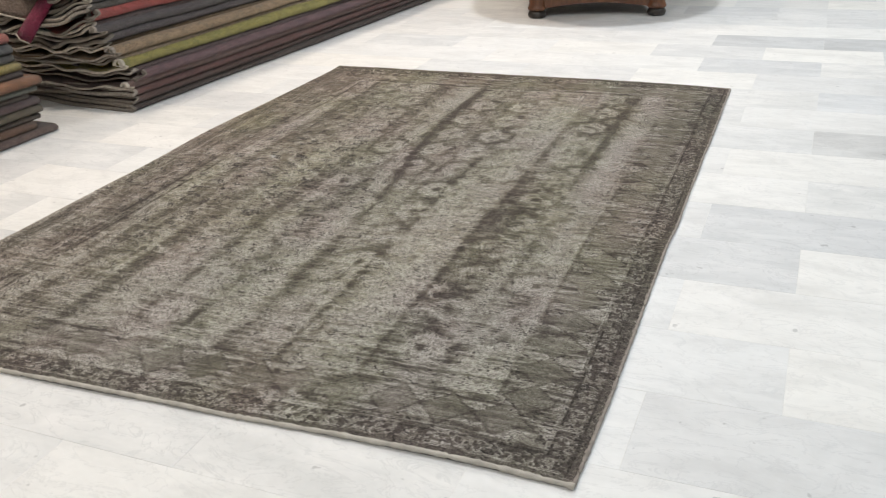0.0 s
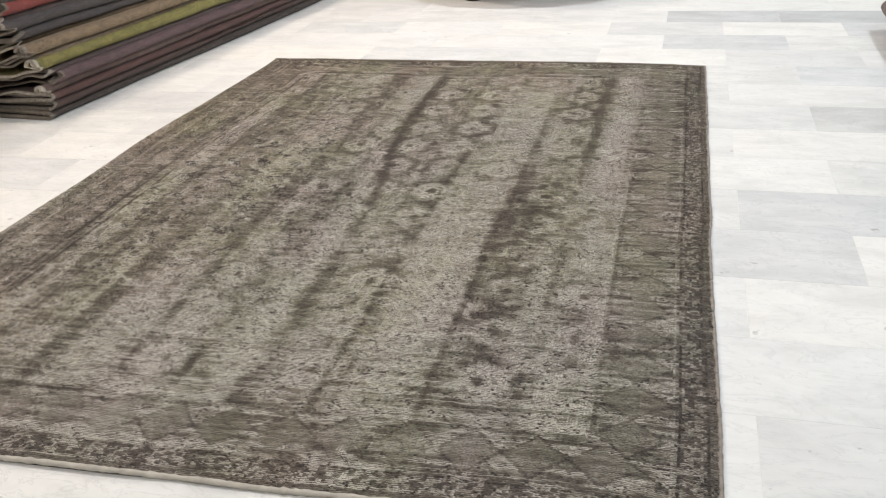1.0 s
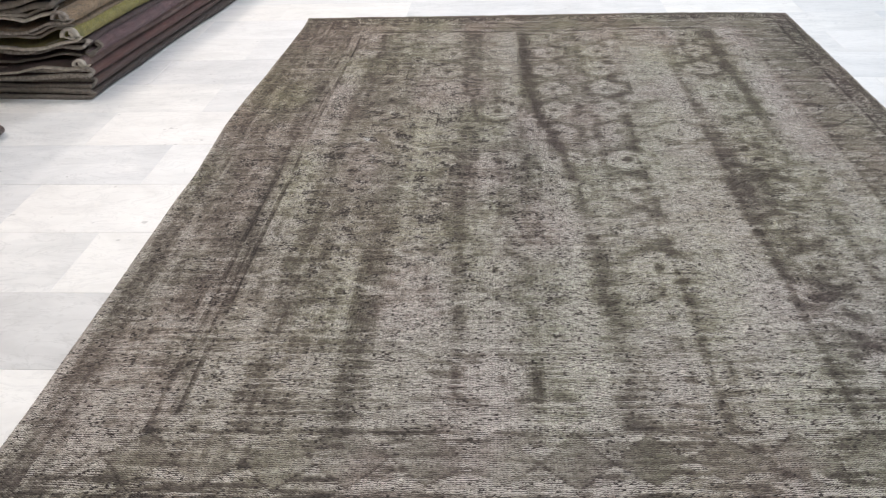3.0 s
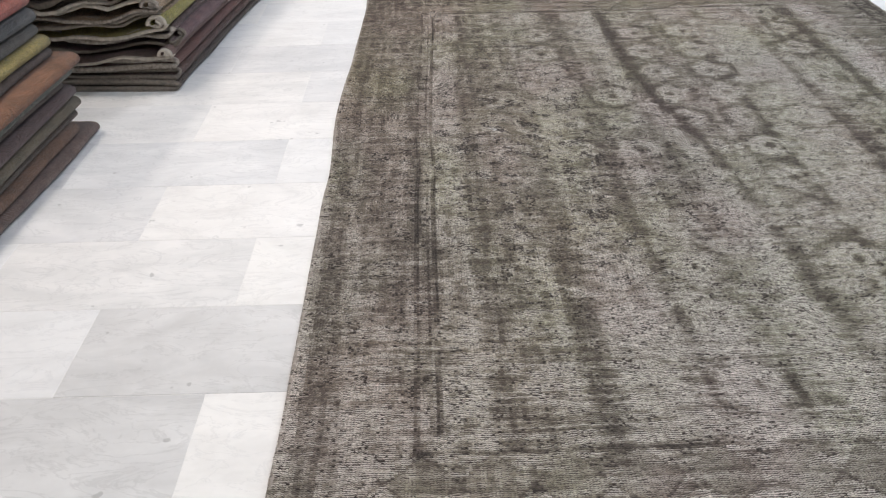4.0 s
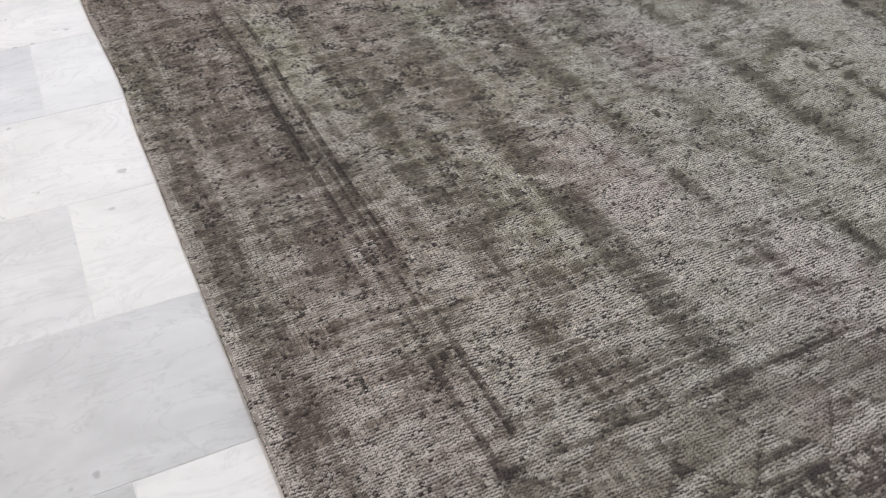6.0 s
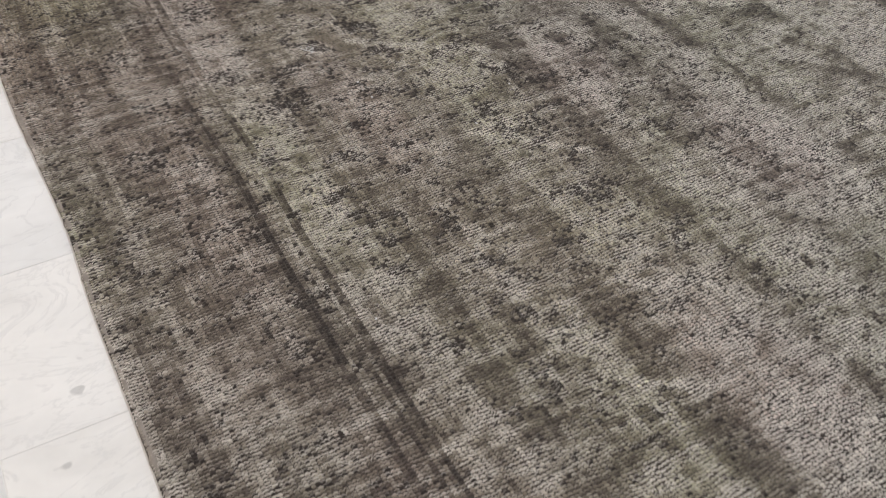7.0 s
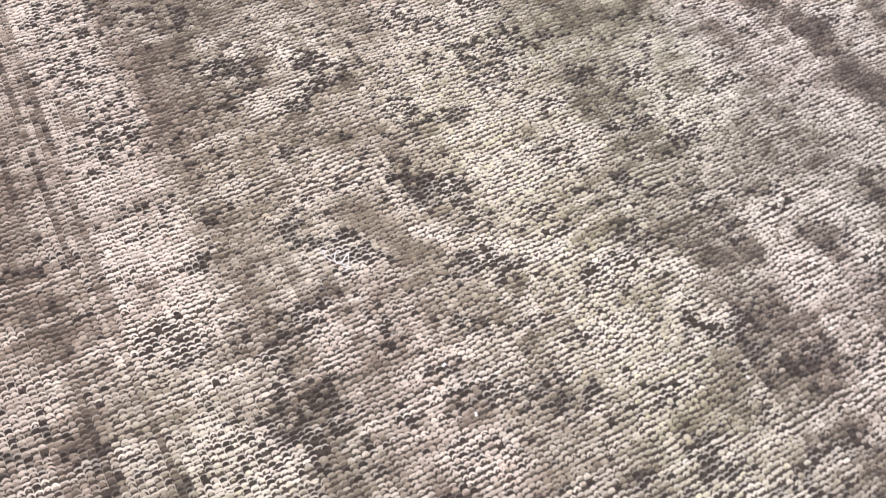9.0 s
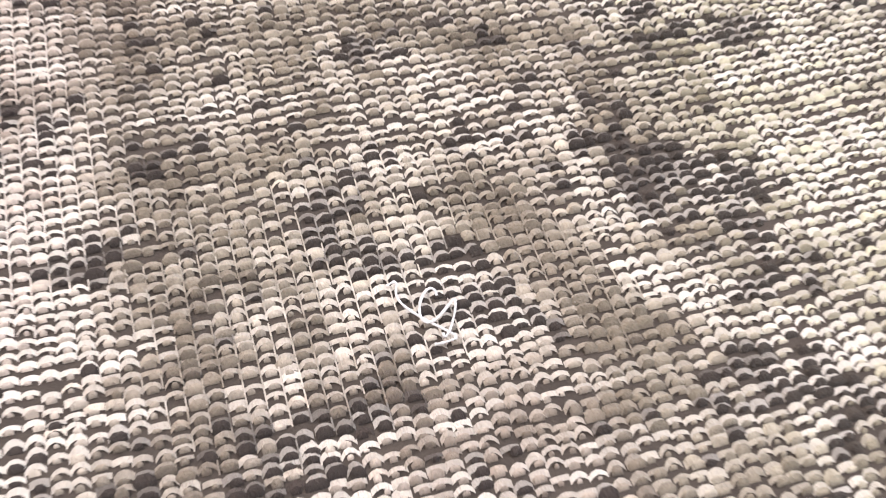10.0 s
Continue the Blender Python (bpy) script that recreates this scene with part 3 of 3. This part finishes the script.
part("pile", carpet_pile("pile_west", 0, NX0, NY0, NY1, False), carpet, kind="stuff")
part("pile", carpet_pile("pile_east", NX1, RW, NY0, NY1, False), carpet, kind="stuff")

LINT = plain("cotton_lint", (0.72, 0.72, 0.74), 0.9, 60, 0.05, 0.2)
thread_pts = []
for k in range(60):
    q = k / 59
    thread_pts.append((0.456 + 0.0075 * math.sin(4.2 * q + 4.4) + 0.003 * math.sin(11 * q), 1.596 - 0.026 * q + 0.005 * math.sin(6.5 * q), 0.0022 + 0.0006 * math.sin(17 * q)))
tangle = tagged(new("loose_thread"), "tangled white cotton thread lying on the carpet", "thread")
part("strand", cord_mesh("strand", thread_pts, 0.00045, LINT, 5, 1.0, 8), tangle)
loop_pts = []
for k in range(70):
    q = k / 69
    loop_pts.append((0.459 + 0.008 * q + 0.005 * math.cos(9.5 * q), 1.588 - 0.012 * q + 0.0045 * math.sin(12 * q), 0.0025 + 0.0005 * math.sin(21 * q)))
part("strand", cord_mesh("strand_loop", loop_pts, 0.0005, LINT, 5, 1.0, 9), tangle)
for lx_, ly_, turn in ((0.495, 1.457, 0.4), (0.498, 1.409, 1.3), (0.613, 1.271, 2.2), (0.300, 0.985, 0.9), (0.715, 1.337, 1.9)):
    curl_pts = [(lx_ + 0.003 * (k / 9 - 0.5) * math.cos(turn), ly_ + 0.003 * (k / 9 - 0.5) * math.sin(turn), 0.0022 + 0.0004 * math.sin(k)) for k in range(10)]
    tagged(part("lint", cord_mesh("lint", curl_pts, 0.0011, LINT, 6, 0.7, int(lx_ * 1000))), "tiny tuft of white lint lying on the carpet", "lint", "lint on the carpet")


# ---- folded rugs in stacks ----
def folded_rug(name, colour, x_fold, z0, thick, y0, y1, depth, seed, label, group, heading=0.0, curl=0, second=None, tilt=0.0, origin=(0.0, 0.0), wave=1.0):
    """A rug folded over once, the round fold towards +x; its cut end lies at y0. curl: how far the fold rolls in."""
    rng = np.random.RandomState(seed)
    sheet = thick * (0.22 if curl else 0.40)
    half = thick / 2 - sheet / 2
    path = []
    for q in np.linspace(0, 1, 26):
        path.append((-depth * (1 - q) ** 1.4, -half))
    if curl:
        # the free edge is rolled in at the side
        big = half * 1.5
        for ang in np.linspace(-80, 430, 30):
            r_ = big * (1 - 0.62 * (ang + 80) / 510)
            path.append((r_ * 1.3 * math.cos(radians(ang)), -half + big + r_ * math.sin(radians(ang))))
    else:
        for ang in np.linspace(-80, 80, 9):
            path.append((half * 2.0 * math.cos(radians(ang)), half * math.sin(radians(ang))))
        top_end = -depth * rng.uniform(0.8, 1.0)
        for q in np.linspace(0, 1, 26):
            path.append((top_end * q ** 1.4, half))
    pts = np.array(path)
    d = np.gradient(pts, axis=0)
    d /= np.linalg.norm(d, axis=1)[:, None] + 1e-9
    nrm = np.stack([d[:, 1], -d[:, 0]], 1)
    outer, inner = pts + nrm * sheet / 2, pts - nrm * sheet / 2
    m = len(pts)
    ring = np.concatenate([outer, inner[::-1]])
    stations = np.unique(np.concatenate([np.linspace(y0, y0 + 0.14, 8), np.linspace(y0, y1, 30)]))
    ph = rng.uniform(0, 50, 6)
    verts = []
    grow = z0 / 0.35
    for y in stations:
        s = y - y0
        one = lambda v, row, sd: lattice_noise(np.array([v]), np.array([row]), sd)[0]
        dx = 0.014 * wave * one(s * 1.7 + ph[0], 0.5, 61) + 0.008 * one(s * 5 + ph[1], 0.5, 62) + 0.012 * wave * grow * one(y * 1.6, 7.5, 66)
        dzs = 0.012 * grow * wave * one(y * 1.5 + 2, 0.5, 63) + 0.007 * grow * one(y * 4.5, 3.5, 67)
        near_end = math.exp(-s / 0.13)
        sway = grow * 0.085 * wave * near_end * lattice_noise(ring[:, 0] * 5.0 + 1.3, np.full(len(ring), 0.5), 64)
        sway += 0.020 * min(1, grow * 3) * near_end * lattice_noise(ring[:, 0] * 9 + ph[3], np.full(len(ring), ph[4]), 68)
        sway -= 0.16 * z0 * wave * math.exp(-s / 0.30) * np.sin(np.pi * np.clip(-ring[:, 0] / 0.75, 0, 1))
        endv = 0.050 * lattice_noise(ring[:, 0] * 4 + ph[5], np.sign(ring[:, 1]) * 1.7 + ph[4], 65) * math.exp(-s / 0.12)
        for k in range(len(ring)):
            verts.append((ring[k, 0] + dx, y + endv[k], z0 + thick / 2 + ring[k, 1] + dzs + sway[k] * np.clip(0.15 - ring[k, 0] * 8, 0, 1) + tilt * ring[k, 0]))
    nr = len(ring)
    faces = []
    for j in range(len(stations) - 1):
        for k in range(nr):
            k2 = (k + 1) % nr
            faces.append((j * nr + k, (j + 1) * nr + k, (j + 1) * nr + k2, j * nr + k2))
    last = (len(stations) - 1) * nr
    cap = []
    for k in range(m - 1):
        q = nr - 1 - k
        cap.append((k, k + 1, q - 1, q))
        faces.append((last + k, last + q, last + q - 1, last + k + 1))
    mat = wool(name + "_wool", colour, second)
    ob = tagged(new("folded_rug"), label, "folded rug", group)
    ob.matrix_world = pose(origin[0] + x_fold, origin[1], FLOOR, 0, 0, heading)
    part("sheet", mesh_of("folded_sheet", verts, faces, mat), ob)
    # bound cut edge, a little proud of the cut
    ev = []
    rim = [Vector(verts[k]) for k in range(nr)]
    for v in rim:
        ev.append(v + Vector((0, 0.010, 0)))
    for v in rim:
        ev.append(v + Vector((0, -0.004, 0)))
    cen = [(rim[k] + rim[nr - 1 - k]) / 2 for k in range(m)]
    for k in range(nr):
        c = cen[k] if k < m else cen[nr - 1 - k]
        for off in (k, nr + k):
            ev[off] = c + (ev[off] - c) * 1.0 + (rim[k] - c) * 0.10
            ev[off].y = rim[k].y + (0.010 if off == k else -0.004)
    ef = []
    for k in range(nr):
        k2 = (k + 1) % nr
        ef.append((k, k2, nr + k2, nr + k))
    for k in range(m - 1):
        q = nr - 1 - k
        ef.append((nr + k, nr + k + 1, nr + q - 1, nr + q))
    part("edge_binding", mesh_of("edge_binding", [tuple(v) for v in ev], ef, EDGE[2 if z0 < 0.06 else seed % len(EDGE)]), ob, "pale bound edge at the cut end")
    return ob


EDGE = [plain("edge_binding_grey", (0.34, 0.30, 0.26), 0.95, 90, 0.6, 0.8), plain("edge_binding_cream", (0.55, 0.50, 0.43), 0.95, 60, 0.35, 0.8), plain("edge_binding_brown", (0.22, 0.19, 0.16), 0.95, 90, 0.35, 0.8)]

# long stack, from the floor up: colour, thickness, fold offset, near-end offset, words
LONG = [
    ((0.055, 0.046, 0.040), 0.034, 0.000, 0.00, "dark charcoal brown"),
    ((0.075, 0.045, 0.038), 0.034, -0.010, 0.02, "dark reddish brown"),
    ((0.11, 0.055, 0.05), 0.036, -0.006, 0.01, "brick and brown"),
    ((0.16, 0.12, 0.115), 0.034, -0.012, 0.02, "dusty mauve brown"),
    ((0.15, 0.105, 0.125), 0.036, 0.012, 0.05, "dusty plum"),
    ((0.085, 0.065, 0.07), 0.028, -0.016, 0.02, "dark aubergine"),
    ((0.30, 0.33, 0.10), 0.046, -0.012, -0.02, "lime green"),
    ((0.24, 0.22, 0.155), 0.026, -0.022, -0.02, "pale olive beige"),
    ((0.31, 0.27, 0.18), 0.042, -0.024, -0.02, "sandy beige"),
    ((0.12, 0.09, 0.045), 0.026, -0.034, -0.06, "mustard brown"),
    ((0.075, 0.075, 0.085), 0.040, -0.036, -0.05, "dark slate"),
    ((0.085, 0.09, 0.10), 0.040, -0.030, -0.10, "charcoal blue"),
    ((0.10, 0.085, 0.09), 0.028, -0.040, -0.10, "grey plum"),
    ((0.33, 0.075, 0.07), 0.044, -0.032, -0.11, "faded red"),
    ((0.07, 0.075, 0.07), 0.034, -0.036, -0.12, "dark grey green"),
    ((0.09, 0.10, 0.12), 0.038, -0.030, -0.12, "slate blue"),
    ((0.10, 0.07, 0.06), 0.038, -0.030, -0.10, "chocolate brown"),
    ((0.16, 0.05, 0.05), 0.038, -0.036, -0.12, "dark crimson"),
]
z = 0.0
for k, (c, th, fx, fy, words) in enumerate(LONG):
    folded_rug("long_stack", c, fx, z, th, fy, fy + 3.5 + 0.1 * math.sin(k * 2.1), 1.45, 100 + k, words + " wool rug folded in a tall stack", "rugs in the long stack",
               heading=-5.9, curl=int(k in (3, 4, 6, 8, 11, 13, 15)), origin=(-0.590, 2.020))
    z += th * 0.985

SHORT = [
    ((0.15, 0.125, 0.115), 0.032, 0.022, 0.02, "taupe grey"),
    ((0.14, 0.095, 0.065), 0.036, -0.010, -0.07, "tan brown"),
    ((0.07, 0.062, 0.05), 0.030, -0.016, -0.03, "dark olive brown"),
    ((0.12, 0.12, 0.085), 0.036, 0.000, -0.02, "olive grey"),
    ((0.085, 0.065, 0.07), 0.036, -0.004, -0.02, "dark plum brown"),
    ((0.11, 0.105, 0.095), 0.026, -0.022, -0.06, "grey"),
    ((0.15, 0.19, 0.18), 0.030, -0.006, -0.02, "faded teal grey"),
    ((0.19, 0.105, 0.055), 0.040, 0.016, -0.01, "rust orange brown"),
    ((0.08, 0.07, 0.065), 0.028, -0.030, -0.05, "dark brown"),
    ((0.25, 0.25, 0.085), 0.038, -0.034, -0.05, "yellow green"),
    ((0.075, 0.085, 0.085), 0.036, -0.050, -0.06, "slate green"),
    ((0.07, 0.09, 0.105), 0.046, -0.056, -0.06, "dark slate blue"),
    ((0.28, 0.10, 0.085), 0.046, -0.070, -0.06, "faded coral red"),
    ((0.09, 0.08, 0.07), 0.034, -0.078, -0.07, "dark brown grey"),
    ((0.12, 0.13, 0.12), 0.034, -0.082, -0.07, "grey green"),
    ((0.26, 0.14, 0.06), 0.036, -0.086, -0.07, "ochre orange"),
]
z = 0.0
for k, (c, th, fx, fy, words) in enumerate(SHORT):
    # the cut ends point away from the viewer's side: turned round, folds still towards the carpet
    ob = folded_rug("short_stack", c, 0.0, z, th, -2.9, 0.0, 0.6, 200 + k, words + " wool rug folded in a stack", "rugs in the short stack",
                    heading=-3.2, origin=(-0.785 + fx, 1.665 + fy), wave=0.6)
    z += th * 0.985


RIGHT = [
    ((0.045, 0.04, 0.035), 0.050, 0.000, 0.00, "dark charcoal"),
    ((0.12, 0.10, 0.07), 0.036, -0.004, 0.00, "olive brown"),
    ((0.17, 0.15, 0.14), 0.050, 0.050, 0.00, "warm grey"),
    ((0.08, 0.075, 0.07), 0.044, 0.016, 0.01, "dark grey"),
    ((0.12, 0.13, 0.06), 0.040, -0.01, 0.01, "moss green"),
    ((0.14, 0.08, 0.07), 0.040, -0.01, 0.01, "brown"),
    ((0.07, 0.07, 0.08), 0.040, -0.01, 0.01, "slate"),
]
z = 0.0
for k, (c, th, fx, fy, words) in enumerate(RIGHT):
    folded_rug("right_stack", c, 0.0, z, th, fy, fy + 2.4, 0.8, 300 + k, words + " wool rug folded in a low stack", "rugs in the far stack",
               heading=178.0, curl=int(k == 2), origin=(2.985 - fx, 3.68 - fy), wave=0.5)
    z += th * 0.985


def flap(name, top_left, top_right, low_right, low_left, colour, label, second=None, bow=0.02, seed=1):
    """A hanging tongue of rug between four corners, with thickness, slightly bowed."""
    n = 10
    a, b, c, d = (Vector(p) for p in (top_left, top_right, low_right, low_left))
    front = []
    for j in range(n + 1):
        v = j / n
        for i in range(n + 1):
            u = i / n
            p = (a * (1 - u) + b * u) * (1 - v) + (d * (1 - u) + c * u) * v
            p.y -= bow * math.sin(math.pi * u) + 0.02 * v + 0.006 * noise.noise((u * 3, v * 3, seed))
            front.append(p)
    back = [p + Vector((0, 0.011, 0)) for p in front]
    m = len(front)
    w = n + 1
    faces = []
    for j in range(n):
        for i in range(n):
            p = j * w + i
            faces += [(p, p + w, p + w + 1, p + 1), (m + p, m + p + 1, m + p + w + 1, m + p + w)]
    for i in range(n):
        faces += [(i, i + 1, m + i + 1, m + i), (n * w + i, m + n * w + i, m + n * w + i + 1, n * w + i + 1)]
        p, q = i * w, i * w + n
        faces += [(p, m + p, m + p + w, p + w), (q, q + w, m + q + w, m + q)]
    ob = tagged(new(name), label, "rug")
    part("sheet", mesh_of(name, front + back, faces, wool(name + "_wool", colour, second)), ob)
    hem = cord_mesh("hem", [tuple(front[n * w + i] + Vector((0, 0.004, 0))) for i in range(w)], 0.006, EDGE[1], 6, 1.0, seed)
    part("hem", hem, ob, "pale stitched hem")
    return ob


flap("hanging_rug", (-0.80, 1.955, 0.665), (-0.73, 1.955, 0.655), (-0.995, 1.895, 0.335), (-1.065, 1.895, 0.375), (0.24, 0.018, 0.085), "magenta rug corner hanging over the stack end", bow=0.012, seed=3)
flap("hanging_rug", (-1.30, 1.985, 0.68), (-0.78, 1.985, 0.675), (-1.00, 1.92, 0.44), (-1.27, 1.92, 0.50), (0.17, 0.155, 0.135), "plain grey felt-like rug hanging over the stack", bow=0.03, seed=9)

# ---- round wooden table with turned feet ----
WOOD, _nt, _b = shader("varnished_walnut", 0.35)
_v = coords(_nt, (1, 1, 0.15))
_g = noise_of(_nt, _v, 34, 5, 0.6, 1.2)
_c = ramp(_nt, _g, [(0.3, (0.055, 0.020, 0.009)), (0.55, (0.125, 0.048, 0.02)), (0.75, (0.19, 0.08, 0.034))])
_nt.links.new(_c, _b.inputs["Base Color"])
bump(_nt, _b, _g, 0.08, 0.001)
EBONY = plain("blackened_foot", (0.018, 0.014, 0.012), 0.35, 20, 0.3, 0.05)
table = tagged(new("side_table"), "low round brown wooden table with turned black feet", "table")
table.matrix_world = pose(0.985, 4.96, FLOOR, 0, 0, 14)
leg_mesh = lathe("table_leg", [(0.052, 0.050), (0.060, 0.056), (0.062, 0.066), (0.056, 0.074), (0.052, 0.09), (0.050, 0.20), (0.056, 0.30), (0.060, 0.36), (0.050, 0.38), (0.048, 0.47)], WOOD)
foot_mesh = lathe("table_foot", [(0.040, 0.0), (0.054, 0.004), (0.060, 0.020), (0.058, 0.036), (0.050, 0.046), (0.045, 0.051)], EBONY)
for sx in (-1, 1):
    for sy in (-1, 1):
        leg = part("leg", leg_mesh, table)
        leg.matrix_local = pose(sx * 0.385, sy * 0.385, 0)
        part("foot", foot_mesh, leg, "round black turned foot")


def skirt_mesh():
    """Board between two legs with an arched lower edge."""
    n = 24
    verts, faces = [], []
    for yy in (-0.014, 0.014):
        for i in range(n + 1):
            s = i / n
            arch = 0.060 + 0.030 * math.sin(math.pi * s)
            verts += [(-0.335 + 0.67 * s, yy, arch), (-0.335 + 0.67 * s, yy, 0.46)]
    m = 2 * (n + 1)
    for i in range(n):
        a = 2 * i
        faces += [(a, a + 2, a + 3, a + 1), (m + a, m + a + 1, m + a + 3, m + a + 2), (a, m + a, m + a + 2, a + 2), (a + 1, a + 3, m + a + 3, m + a + 1)]
    faces += [(0, 1, m + 1, m), (2 * n, m + 2 * n, m + 2 * n + 1, 2 * n + 1)]
    return mesh_of("table_skirt", verts, faces, WOOD, False)


SKIRT = skirt_mesh()
for k in range(4):
    a = k * 90
    sk = part("skirt", SKIRT, table)
    sk.matrix_local = pose(0, 0, 0, 0, 0, a) @ pose(0, -0.385, 0)
part("tabletop", lathe("tabletop", [(0.68, 0.47), (0.71, 0.475), (0.72, 0.487), (0.715, 0.50), (0.69, 0.506), (0.3, 0.507)], WOOD, 64), table)

# ---- floor: slab and marble tiles ----
floor = tagged(part("floor", box_mesh("floor_slab", X0, Y0, FLOOR - 0.12, X1, Y1, FLOOR - 0.0006, GROUT)), "polished white marble tiles in running bond", "floor", kind="structure")
TL, TH = 0.577, 0.2875
SPIN = math.radians(-0.5)


def tile_mesh(name, mat, length=TL, height=TH):
    g = 0.0005
    b = 0.0005
    x, y = length / 2 - g, height / 2 - g
    z0, z1 = FLOOR - 0.011, FLOOR
    verts = [(-x, -y, z0), (x, -y, z0), (x, y, z0), (-x, y, z0), (-x, -y, z1 - b), (x, -y, z1 - b), (x, y, z1 - b), (-x, y, z1 - b), (-x + b, -y + b, z1), (x - b, -y + b, z1), (x - b, y - b, z1), (-x + b, y - b, z1)]
    faces = [(8, 9, 10, 11)]
    for k in range(4):
        q = (k + 1) % 4
        faces += [(k, q, 4 + q, 4 + k), (4 + k, 4 + q, 8 + q, 8 + k)]
    return mesh_of(name, verts, faces, mat, False)


TILES = [tile_mesh("marble_tile", m) for m in MARBLE]
rng = random.Random(12)
rest_v, rest_f = [], []
cs, sn = math.cos(SPIN), math.sin(SPIN)
GREYS = {(0, 0): 2, (-1, -1): 2, (0, -1): 0, (4, 4): 0, (4, 3): 1, (4, 2): 1, (4, 1): 0, (3, 5): 0, (4, 0): 0, (4, -1): 0, (5, 6): 2, (4, 12): 2, (5, 12): 2, (1, 12): 1}
for r in range(-16, 28):
    for c in range(-7, 11):
        tx = -0.16 + TL * (c + 0.5) + (0 if r % 2 == 1 else -TL / 2)
        ty = 0.427 + TH * (r + 0.5)
        wx, wy = cs * tx - sn * ty, sn * tx + cs * ty
        if not (X0 + 0.3 < wx < X1 - 0.3 and Y0 + 0.17 < wy < Y1 - 0.17):
            rng.random()
            continue
        roll = rng.random()
        which = GREYS.get((c, r), 0 if roll < 0.62 else 1)
        if -1.5 < wx < 3.9 and -0.9 < wy < 6.2:
            t = part("tile", TILES[which], floor)
            t.matrix_local = Matrix.Translation((wx, wy, rng.uniform(-0.0003, 0.0003))) @ Matrix.Rotation(SPIN, 4, "Z")
        else:
            base = len(rest_v)
            for v in TILES[0].vertices:
                rest_v.append((wx + v.co.x, wy + v.co.y, v.co.z))
            rest_f += [tuple(base + i for i in p.vertices) for p in TILES[0].polygons]
part("tiles", mesh_of("outer_tiles", rest_v, rest_f, MARBLE[0], False), floor, kind="stuff")
